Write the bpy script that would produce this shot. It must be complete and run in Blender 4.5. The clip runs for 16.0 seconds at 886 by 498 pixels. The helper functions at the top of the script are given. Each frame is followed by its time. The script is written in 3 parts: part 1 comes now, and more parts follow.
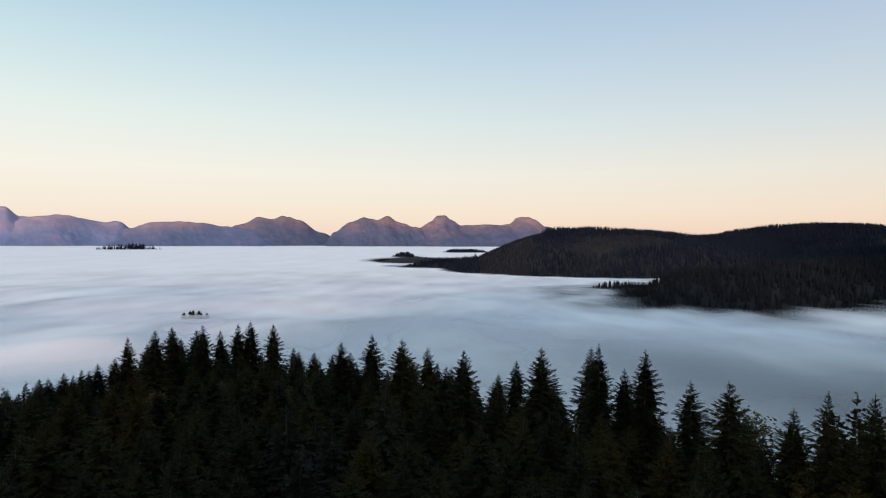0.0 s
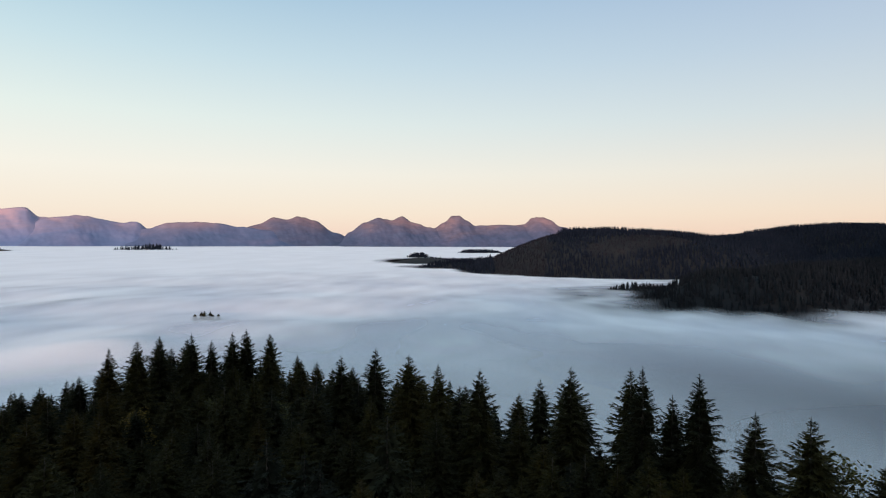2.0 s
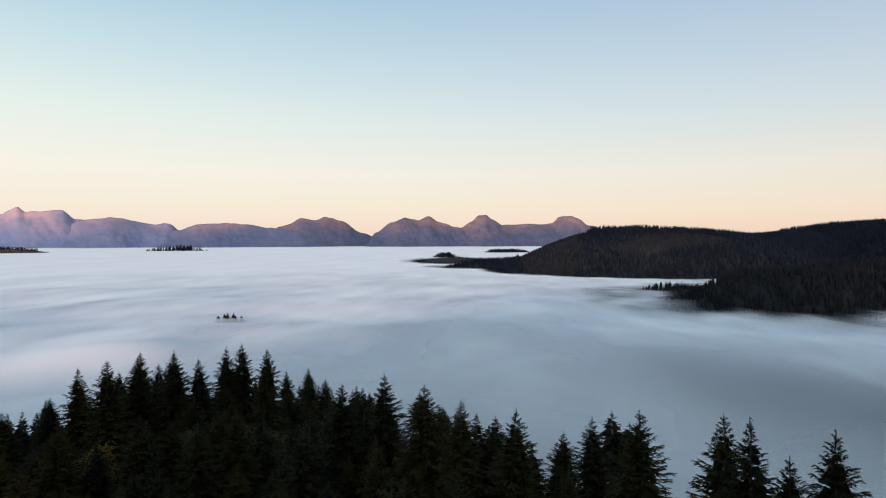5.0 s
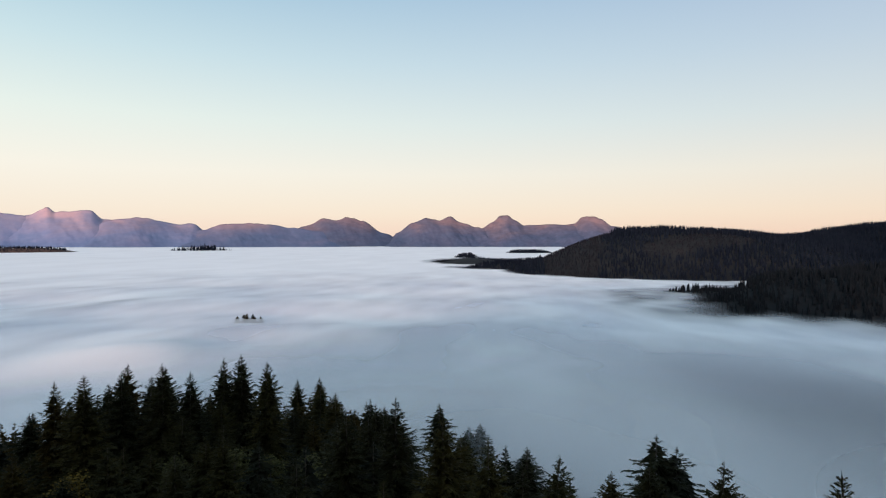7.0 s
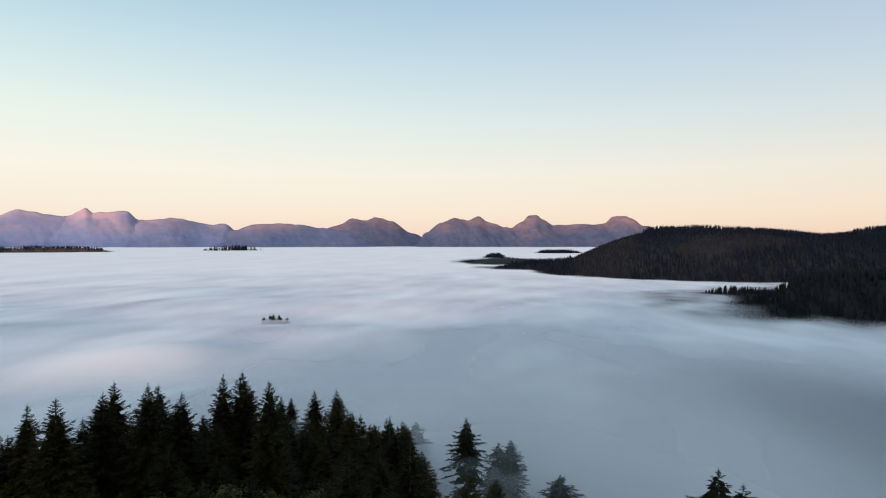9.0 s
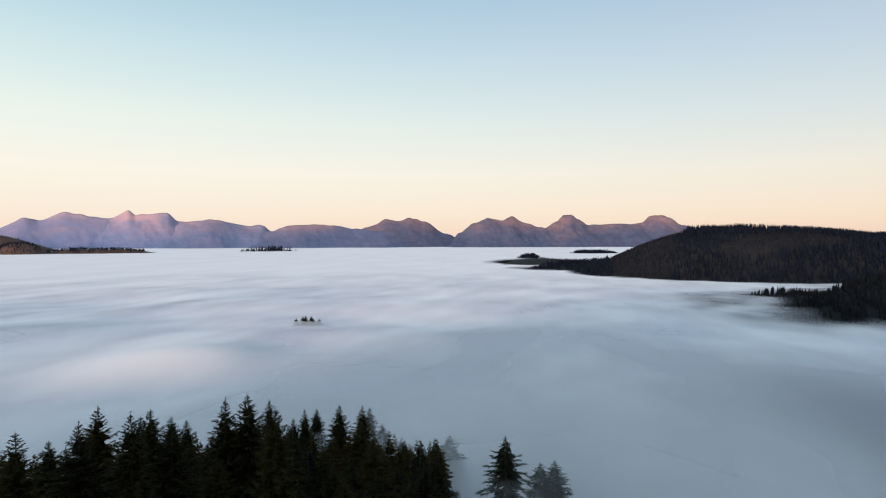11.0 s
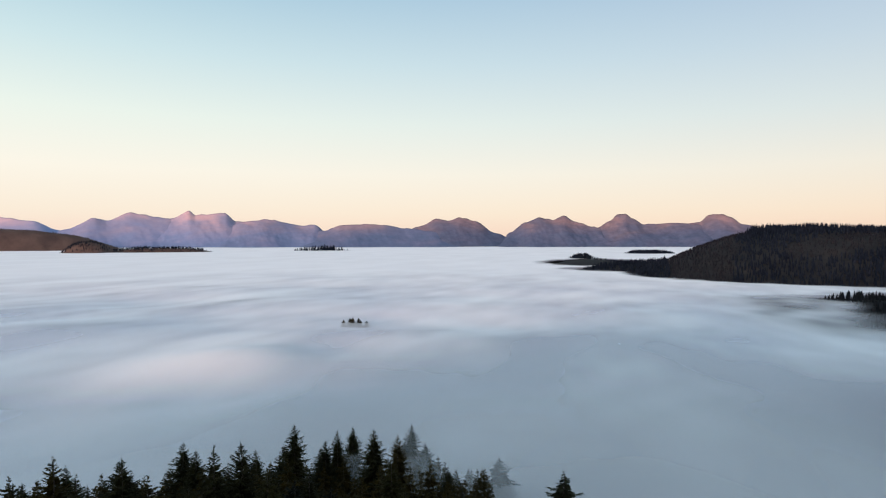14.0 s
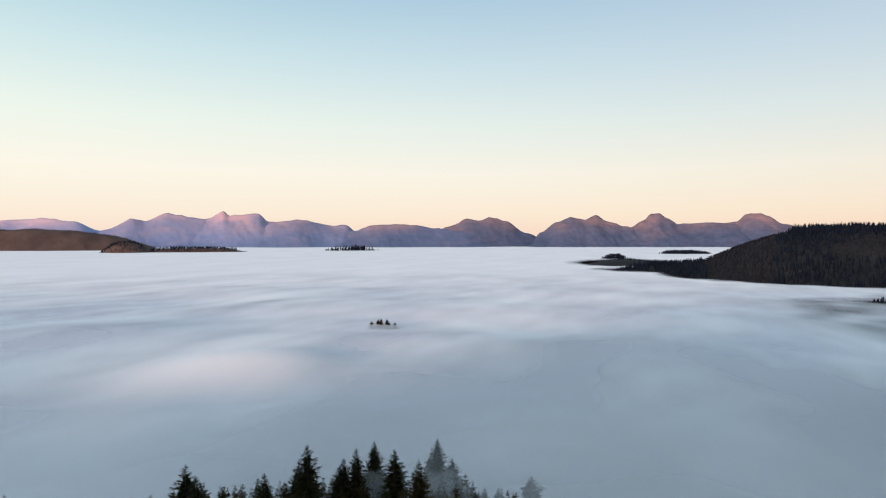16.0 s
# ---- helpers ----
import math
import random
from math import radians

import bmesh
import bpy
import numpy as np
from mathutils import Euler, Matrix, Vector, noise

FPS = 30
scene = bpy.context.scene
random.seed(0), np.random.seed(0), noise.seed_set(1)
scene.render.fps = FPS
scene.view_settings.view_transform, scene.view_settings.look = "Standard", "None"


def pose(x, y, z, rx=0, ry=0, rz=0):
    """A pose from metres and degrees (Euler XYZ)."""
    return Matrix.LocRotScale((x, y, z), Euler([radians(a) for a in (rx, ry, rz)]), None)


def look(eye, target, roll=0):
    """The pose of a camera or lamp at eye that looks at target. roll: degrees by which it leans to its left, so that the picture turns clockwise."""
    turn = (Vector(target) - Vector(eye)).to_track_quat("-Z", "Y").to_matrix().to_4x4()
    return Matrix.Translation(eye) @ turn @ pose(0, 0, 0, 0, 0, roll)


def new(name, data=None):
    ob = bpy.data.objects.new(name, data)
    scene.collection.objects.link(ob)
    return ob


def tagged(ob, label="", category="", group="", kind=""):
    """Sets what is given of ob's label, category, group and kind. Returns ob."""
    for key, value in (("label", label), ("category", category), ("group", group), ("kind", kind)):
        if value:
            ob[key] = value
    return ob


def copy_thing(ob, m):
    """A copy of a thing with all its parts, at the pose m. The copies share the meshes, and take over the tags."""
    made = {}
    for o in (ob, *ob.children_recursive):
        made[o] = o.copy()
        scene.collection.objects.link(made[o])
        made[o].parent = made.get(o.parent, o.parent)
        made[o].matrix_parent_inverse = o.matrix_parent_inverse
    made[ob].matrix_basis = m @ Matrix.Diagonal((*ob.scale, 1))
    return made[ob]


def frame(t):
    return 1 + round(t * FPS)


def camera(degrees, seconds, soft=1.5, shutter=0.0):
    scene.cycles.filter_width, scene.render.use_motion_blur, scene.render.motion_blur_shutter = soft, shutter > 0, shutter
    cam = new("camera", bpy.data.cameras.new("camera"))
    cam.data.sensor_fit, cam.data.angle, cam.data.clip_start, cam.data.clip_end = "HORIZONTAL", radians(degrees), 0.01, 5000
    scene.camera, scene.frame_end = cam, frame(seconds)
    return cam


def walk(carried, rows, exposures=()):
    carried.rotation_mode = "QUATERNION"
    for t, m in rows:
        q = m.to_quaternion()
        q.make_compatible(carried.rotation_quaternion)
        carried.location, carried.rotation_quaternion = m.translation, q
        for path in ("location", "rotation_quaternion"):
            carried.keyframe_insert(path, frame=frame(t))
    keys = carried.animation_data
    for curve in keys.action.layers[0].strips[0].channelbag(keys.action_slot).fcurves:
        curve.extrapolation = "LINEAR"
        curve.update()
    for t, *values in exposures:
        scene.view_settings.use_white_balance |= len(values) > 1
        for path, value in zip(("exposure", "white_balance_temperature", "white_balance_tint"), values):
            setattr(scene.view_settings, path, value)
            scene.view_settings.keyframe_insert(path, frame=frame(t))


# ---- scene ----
cam = camera(72.6, 16.0, soft=1.15)
PATH = [
    (0, (-2.332, 0.598, 60.544), (-2.332, 2.597, 60.52), 0.2),
    (0.5, (-2.209, 3.13, 60.601), (-2.22, 5.13, 60.577), 0.1),
    (1, (-2.171, 5.643, 60.642), (-2.192, 7.642, 60.619), 0.1),
    (1.5, (-2.161, 8.131, 60.684), (-2.195, 10.131, 60.661), 0.2),
    (2, (-2.153, 10.632, 60.704), (-2.201, 12.631, 60.681), 0.2),
    (2.5, (-2.099, 13.1, 60.737), (-2.161, 15.098, 60.714), 0.1),
    (3, (-2.091, 15.52, 60.77), (-2.169, 17.518, 60.747), 0.1),
    (3.5, (-2.074, 17.968, 60.799), (-2.167, 19.966, 60.777), 0.2),
    (4, (-2.053, 20.41, 60.791), (-2.16, 22.407, 60.768), 0.1),
    (6.5, (-2.849, 32.627, 60.651), (-3.037, 34.618, 60.627), -0.1),
    (7, (-3.059, 35.076, 60.682), (-3.266, 37.065, 60.659), -0.0),
    (7.5, (-3.252, 37.522, 60.745), (-3.479, 39.509, 60.722), -0.0),
    (8, (-3.389, 39.985, 60.802), (-3.637, 41.97, 60.779), 0.0),
    (8.5, (-3.606, 42.478, 60.849), (-3.878, 44.46, 60.826), -0.0),
    (9, (-3.944, 45.026, 60.913), (-4.244, 47.003, 60.89), 0.0),
    (11.5, (-6.701, 58.618, 60.881), (-7.136, 60.57, 60.859), -0.1),
    (12, (-7.237, 61.087, 60.955), (-7.698, 63.033, 60.932), -0.0),
    (12.5, (-7.647, 63.424, 61.07), (-8.136, 65.363, 61.046), -0.1),
    (13, (-7.983, 65.695, 61.253), (-8.501, 67.626, 61.229), -0.1),
    (13.5, (-8.339, 67.82, 61.41), (-8.882, 69.745, 61.386), -0.1),
    (14, (-8.744, 69.877, 61.572), (-9.315, 71.794, 61.549), -0.1),
    (14.5, (-9.198, 71.928, 61.739), (-9.793, 73.838, 61.715), -0.1),
    (15, (-9.723, 73.996, 61.876), (-10.342, 75.898, 61.854), -0.1),
    (15.5, (-10.249, 76.181, 61.975), (-10.892, 78.074, 61.952), -0.1),
    (16, (-10.777, 78.395, 62.037), (-11.443, 80.28, 62.014), -0.1),
]
walk(cam, [(t, look(eye, target, roll)) for t, eye, target, roll in PATH],
     exposures=[(0, 0.0, 6530, 10), (4, 0.0, 6560, 10), (9, 0.02, 6620, 10), (16, 0.04, 6690, 10)])

# ---- world, sun ----
SUN_AZ, SUN_EL = radians(195), radians(7.5)   # compass bearing from +y, clockwise; low dawn sun behind the viewer


def node(tree, kind, **values):
    n = tree.nodes.new(kind)
    for key, value in values.items():
        n.inputs[key.replace("_", " ")].default_value = value
    return n


def ramp(tree, stops, source, interpolation="LINEAR"):
    n = tree.nodes.new("ShaderNodeValToRGB")
    n.color_ramp.interpolation = interpolation
    e = n.color_ramp.elements
    while len(e) < len(stops):
        e.new(0.5)
    for k, (at, c) in enumerate(stops):
        e[k].position = at
        e[k].color = (*c, 1) if len(c) == 3 else c
    tree.links.new(source, n.inputs["Fac"])
    return n.outputs["Color"]


def math_node(tree, op, a, b=0.0, clamp=False):
    n = tree.nodes.new("ShaderNodeMath")
    n.operation, n.use_clamp = op, clamp
    for k, v in enumerate((a, b)):
        if isinstance(v, (int, float)):
            n.inputs[k].default_value = v
        else:
            tree.links.new(v, n.inputs[k])
    return n.outputs[0]


def mix_node(tree, fac, a, b, blend="MIX"):
    n = tree.nodes.new("ShaderNodeMix")
    n.data_type, n.blend_type = "RGBA", blend
    for k, v in ((0, fac), (6, a), (7, b)):
        if isinstance(v, (int, float)):
            n.inputs[k].default_value = v
        elif isinstance(v, tuple):
            n.inputs[k].default_value = (*v, 1)
        else:
            tree.links.new(v, n.inputs[k])
    return n.outputs[2]


def srgb(r, g, b):
    return tuple(((c / 255) / 12.92 if c < 10 else ((c / 255 + 0.055) / 1.055) ** 2.4) for c in (r, g, b))


world = bpy.data.worlds.new("dawn_sky")
scene.world = world
world.use_nodes = True
wt = world.node_tree
wt.nodes.clear()
tc = wt.nodes.new("ShaderNodeTexCoord")
sep = wt.nodes.new("ShaderNodeSeparateXYZ")
wt.links.new(tc.outputs["Generated"], sep.inputs[0])
height = math_node(wt, "MAXIMUM", sep.outputs["Z"], 0.0)
# pale cream-green side of the sky, towards the west, and lavender side, towards the east
west = ramp(wt, [(0.0, srgb(242, 214, 202)), (0.045, srgb(243, 230, 216)), (0.11, srgb(246, 241, 230)),
                 (0.19, srgb(232, 242, 234)), (0.28, srgb(203, 228, 233)), (0.38, srgb(166, 204, 222)),
                 (0.6, srgb(160, 193, 213)), (1.0, srgb(150, 186, 210))], height)
east = ramp(wt, [(0.0, srgb(234, 202, 185)), (0.045, srgb(233, 212, 196)), (0.11, srgb(224, 217, 208)),
                 (0.19, srgb(200, 209, 215)), (0.28, srgb(181, 196, 214)), (0.38, srgb(164, 182, 210)),
                 (0.6, srgb(160, 187, 210)), (1.0, srgb(150, 186, 210))], height)
across = math_node(wt, "MULTIPLY_ADD", sep.outputs["X"], 0.62)
across.node.inputs[2].default_value = 0.55
across.node.use_clamp = True
sky_mix = mix_node(wt, across, west, east)
# the sky warms and brightens towards the rising sun, behind the viewer
sunward = wt.nodes.new("ShaderNodeVectorMath")
sunward.operation = "DOT_PRODUCT"
sunward.inputs[1].default_value = (math.sin(SUN_AZ), math.cos(SUN_AZ), 0.1)
wt.links.new(tc.outputs["Generated"], sunward.inputs[0])
glow = ramp(wt, [(0.4, (0, 0, 0)), (1.0, (0.72, 0.65, 0.58))], sunward.outputs["Value"], "EASE")
sky_mix = mix_node(wt, 1.0, sky_mix, glow, "ADD")
nishita = wt.nodes.new("ShaderNodeTexSky")
nishita.sky_type = "NISHITA"
nishita.sun_disc = False
nishita.sun_elevation, nishita.sun_rotation = SUN_EL, SUN_AZ
bg_grad = node(wt, "ShaderNodeBackground", Strength=0.97)
bg_sky = node(wt, "ShaderNodeBackground", Strength=0.02)
both = wt.nodes.new("ShaderNodeAddShader")
wout = wt.nodes.new("ShaderNodeOutputWorld")
wt.links.new(sky_mix, bg_grad.inputs["Color"])
wt.links.new(nishita.outputs["Color"], bg_sky.inputs["Color"])
wt.links.new(bg_grad.outputs[0], both.inputs[0])
wt.links.new(bg_sky.outputs[0], both.inputs[1])
wt.links.new(both.outputs[0], wout.inputs["Surface"])

sun_data = bpy.data.lights.new("sun", "SUN")
sun_data.energy, sun_data.angle, sun_data.color = 5.0, radians(5), (1.0, 0.62, 0.5)
sun_way = Vector((math.sin(SUN_AZ) * math.cos(SUN_EL), math.cos(SUN_AZ) * math.cos(SUN_EL), math.sin(SUN_EL)))
new("sun", sun_data).matrix_world = look(sun_way * 100, (0, 0, 0))
scene.view_settings.exposure = 0.0

# ---- materials ----
def material(name):
    m = bpy.data.materials.new(name)
    m.use_nodes = True
    t = m.node_tree
    return m, t, t.nodes["Principled BSDF"]


def noise_tex(t, scale, detail=4.0, rough=0.55, stretch=(1, 1, 1), coord="Object", distort=0.0):
    c = t.nodes.new("ShaderNodeTexCoord")
    mp = t.nodes.new("ShaderNodeMapping")
    mp.inputs["Scale"].default_value = stretch
    t.links.new(c.outputs[coord], mp.inputs[0])
    n = node(t, "ShaderNodeTexNoise", Scale=scale, Detail=detail, Roughness=rough, Distortion=distort)
    t.links.new(mp.outputs[0], n.inputs["Vector"])
    return n.outputs["Fac"]


def bump(t, height, strength, distance, bsdf):
    b = node(t, "ShaderNodeBump", Strength=strength, Distance=distance)
    t.links.new(height, b.inputs["Height"])
    t.links.new(b.outputs[0], bsdf.inputs["Normal"])


def needle_material(name, dark, light, old):
    m, t, b = material(name)
    n = noise_tex(t, 0.9, 3.0)
    c = ramp(t, [(0.3, dark), (0.7, light)], n)
    info = t.nodes.new("ShaderNodeObjectInfo")
    tint = ramp(t, [(0.0, (0.55, 0.6, 0.65)), (0.45, (0.95, 0.95, 0.95)), (0.85, (1.4, 1.3, 1.05)), (1.0, old)], info.outputs["Random"])
    geo = t.nodes.new("ShaderNodeNewGeometry")
    island = ramp(t, [(0.0, (0.7, 0.7, 0.7)), (1.0, (1.25, 1.25, 1.2))], geo.outputs["Random Per Island"])
    c = mix_node(t, 1.0, mix_node(t, 1.0, c, tint, "MULTIPLY"), island, "MULTIPLY")
    t.links.new(c, b.inputs["Base Color"])
    b.inputs["Roughness"].default_value = 0.75
    b.inputs["Specular IOR Level"].default_value = 0.12
    return m


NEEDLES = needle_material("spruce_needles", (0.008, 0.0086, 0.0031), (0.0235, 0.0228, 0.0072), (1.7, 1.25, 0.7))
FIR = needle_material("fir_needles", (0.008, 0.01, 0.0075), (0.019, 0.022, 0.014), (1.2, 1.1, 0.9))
LEAVES = needle_material("autumn_leaves", (0.035, 0.036, 0.012), (0.075, 0.068, 0.02), (1.5, 1.0, 0.5))


def bark():
    m, t, b = material("bark")
    n = noise_tex(t, 6.0, 5.0, stretch=(1, 1, 0.25))
    t.links.new(ramp(t, [(0.3, (0.02, 0.016, 0.013)), (0.7, (0.06, 0.048, 0.04))], n), b.inputs["Base Color"])
    b.inputs["Roughness"].default_value = 0.9
    bump(t, n, 0.6, 0.03, b)
    return m


def far_wood(name, a, c, d):
    m, t, b = material(name)
    geo = t.nodes.new("ShaderNodeNewGeometry")
    per = ramp(t, [(0.0, a), (0.55, c), (1.0, d)], geo.outputs["Random Per Island"])
    patch = ramp(t, [(0.38, (0.8, 0.82, 0.85)), (0.62, (1.15, 1.1, 1.05))], noise_tex(t, 0.012, 3.0))
    t.links.new(mix_node(t, 1.0, per, patch, "MULTIPLY"), b.inputs["Base Color"])
    b.inputs["Roughness"].default_value = 0.85
    b.inputs["Specular IOR Level"].default_value = 0.05
    return m


def moor(name, a, c, d, scale, relief):
    m, t, b = material(name)
    big = noise_tex(t, scale, 6.0, 0.6, stretch=(1, 1, 2.5), distort=0.6)
    fine = noise_tex(t, scale * 9, 5.0, 0.65)
    base = ramp(t, [(0.32, a), (0.5, c), (0.68, d)], big)
    grain = ramp(t, [(0.3, (0.82, 0.82, 0.84)), (0.7, (1.18, 1.17, 1.14))], fine)
    t.links.new(mix_node(t, 1.0, base, grain, "MULTIPLY"), b.inputs["Base Color"])
    b.inputs["Roughness"].default_value = 0.95
    b.inputs["Specular IOR Level"].default_value = 0.1
    bump(t, fine, 0.8, relief, b)
    return m


def fog_material(name, low, high, size, tone=0.96, blue=0.01, onward_part=0.15):
    """Scatters light forward and back; where the bank is thin it lets part of the view through."""
    m, t, b = material(name)
    t.nodes.remove(b)
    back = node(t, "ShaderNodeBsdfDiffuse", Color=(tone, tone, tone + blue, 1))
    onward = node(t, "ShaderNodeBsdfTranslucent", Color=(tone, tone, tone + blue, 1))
    fog = node(t, "ShaderNodeMixShader", Fac=onward_part)
    clear = t.nodes.new("ShaderNodeBsdfTransparent")
    out = t.nodes.new("ShaderNodeMixShader")
    t.links.new(back.outputs[0], fog.inputs[1])
    t.links.new(onward.outputs[0], fog.inputs[2])
    n1 = noise_tex(t, size, 1.2, 0.4, stretch=(1, 0.5, 1))
    n2 = noise_tex(t, size * 2.7, 1.5, 0.45, stretch=(1, 0.45, 1))
    n = math_node(t, "ADD", math_node(t, "MULTIPLY", n1, 0.78), math_node(t, "MULTIPLY", n2, 0.22))
    a = ramp(t, [(0.22, (low,) * 3), (0.78, (high,) * 3)], n, "EASE")
    body = t.nodes.new("ShaderNodeAttribute")
    body.attribute_name = "closed"
    a = math_node(t, "SUBTRACT", 1.0, math_node(t, "MULTIPLY", math_node(t, "SUBTRACT", 1.0, a), math_node(t, "SUBTRACT", 1.0, body.outputs["Fac"])))
    thick = t.nodes.new("ShaderNodeAttribute")
    thick.attribute_name = "thickness"
    t.links.new(math_node(t, "MULTIPLY", a, thick.outputs["Fac"], True), out.inputs[0])
    t.links.new(clear.outputs[0], out.inputs[1])
    t.links.new(fog.outputs[0], out.inputs[2])
    t.links.new(out.outputs[0], t.nodes["Material Output"].inputs["Surface"])
    return m


BARK = bark()
HEATH_WOOD = far_wood("heath_scrub", (0.036, 0.028, 0.028), (0.056, 0.04, 0.037), (0.085, 0.057, 0.05))
# distance haze is put into these conifer tones as extra blue
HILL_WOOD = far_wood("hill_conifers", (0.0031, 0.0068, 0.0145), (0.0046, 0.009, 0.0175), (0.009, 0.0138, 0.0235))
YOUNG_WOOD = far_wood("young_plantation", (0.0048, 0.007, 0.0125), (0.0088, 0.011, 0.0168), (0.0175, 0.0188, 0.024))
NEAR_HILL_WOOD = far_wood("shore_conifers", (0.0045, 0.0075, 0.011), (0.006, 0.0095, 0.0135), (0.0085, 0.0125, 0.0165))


def mountain_material(name, tone, grainy):
    """Painted by height: blue shade and haze low, purple heath, pink sunlight above."""
    m, t, b = material(name)
    c = t.nodes.new("ShaderNodeTexCoord")
    split = t.nodes.new("ShaderNodeSeparateXYZ")
    t.links.new(c.outputs["Object"], split.inputs[0])
    big = noise_tex(t, 0.0028, 4.0, 0.55, stretch=(1, 1, 2.2), distort=0.5)
    fine = noise_tex(t, 0.02, 5.0, 0.65, stretch=(1, 1, 1.6))
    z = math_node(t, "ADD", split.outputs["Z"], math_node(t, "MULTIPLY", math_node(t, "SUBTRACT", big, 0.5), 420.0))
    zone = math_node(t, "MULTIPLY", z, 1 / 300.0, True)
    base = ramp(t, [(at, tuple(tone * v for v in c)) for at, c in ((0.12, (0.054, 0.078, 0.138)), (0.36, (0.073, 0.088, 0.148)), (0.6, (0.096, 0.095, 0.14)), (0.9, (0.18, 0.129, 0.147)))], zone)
    grain = ramp(t, [(0.3, (1 - grainy, 1 - grainy, 1 - 0.9 * grainy)), (0.7, (1 + grainy, 1 + 0.95 * grainy, 1 + 0.8 * grainy))], fine)
    t.links.new(mix_node(t, 1.0, base, grain, "MULTIPLY"), b.inputs["Base Color"])
    b.inputs["Roughness"].default_value = 0.95
    b.inputs["Specular IOR Level"].default_value = 0.1
    bump(t, fine, grainy * 2.5, 3.0, b)
    return m


# higher tones paint more distance haze into the slope colours
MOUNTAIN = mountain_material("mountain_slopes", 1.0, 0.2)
FAINT_HAZE_MOUNTAIN = mountain_material("faint_haze_mountain_slopes", 1.45, 0.12)
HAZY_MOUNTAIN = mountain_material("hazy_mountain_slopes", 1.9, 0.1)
PALE_HAZE_MOUNTAIN = mountain_material("pale_haze_mountain_slopes", 2.25, 0.08)
FAR_HAZE_MOUNTAIN = mountain_material("far_haze_mountain_slopes", 3.0, 0.06)


def ground_material():
    """Dark forest floor, turning to open red-brown heath on the western hill."""
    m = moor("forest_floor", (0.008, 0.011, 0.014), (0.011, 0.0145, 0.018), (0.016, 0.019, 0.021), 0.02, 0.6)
    t = m.node_tree
    b = t.nodes["Principled BSDF"]
    floor_colour = b.inputs["Base Color"].links[0].from_socket
    c = t.nodes.new("ShaderNodeTexCoord")
    split = t.nodes.new("ShaderNodeSeparateXYZ")
    t.links.new(c.outputs["Object"], split.inputs[0])
    west = math_node(t, "MULTIPLY", math_node(t, "ADD", split.outputs["X"], 1250.0), -1 / 250.0, True)
    heath = ramp(t, [(0.35, (0.06, 0.043, 0.04)), (0.65, (0.105, 0.072, 0.063))], noise_tex(t, 0.01, 5.0, 0.6))
    t.links.new(mix_node(t, west, floor_colour, heath), b.inputs["Base Color"])
    return m


GROUND = ground_material()

# ---- land ----
def bump_at(x, y, cx, cy, top, rx, ry, turn=0.0, p=2.0):
    """A rounded hill of that height over the valley floor."""
    c, s = math.cos(radians(turn)), math.sin(radians(turn))
    u, v = ((x - cx) * c + (y - cy) * s) / rx, (-(x - cx) * s + (y - cy) * c) / ry
    return top * np.exp(-np.power(u * u + v * v, p / 2))


FLOOR = -40.0


def smooth_max(a, b, k):
    return k * np.logaddexp(a / k, b / k)


def near_hill(x, y):
    """The wooded spur below the viewer, which falls to the lake."""
    s = y + 0.3 * x
    z = 23.5 - 0.345 * np.log1p(np.exp((s - 92) / 9)) * 9
    z = z - 0.3 * np.log1p(np.exp((-48 - x) / 10)) * 10 - 0.42 * np.log1p(np.exp((x - 32 + 0.12 * y) / 8)) * 8
    back = 0.24 * np.log1p(np.exp((-60 - y) / 25)) * 25
    return z + np.minimum(back, 22)


def swell(x, y, wave, seed):
    """Smooth unevenness between -1 and 1."""
    a = np.sin(x / wave * 2.1 + seed) * np.cos(y / wave * 1.7 + 2.3 * seed)
    b = np.sin((x + 0.7 * y) / wave * 4.3 + 1.7 * seed) * 0.5
    c = np.cos((0.6 * x - y) / wave * 7.9 + 0.6 * seed) * 0.25
    return (a + b + c) / 1.75


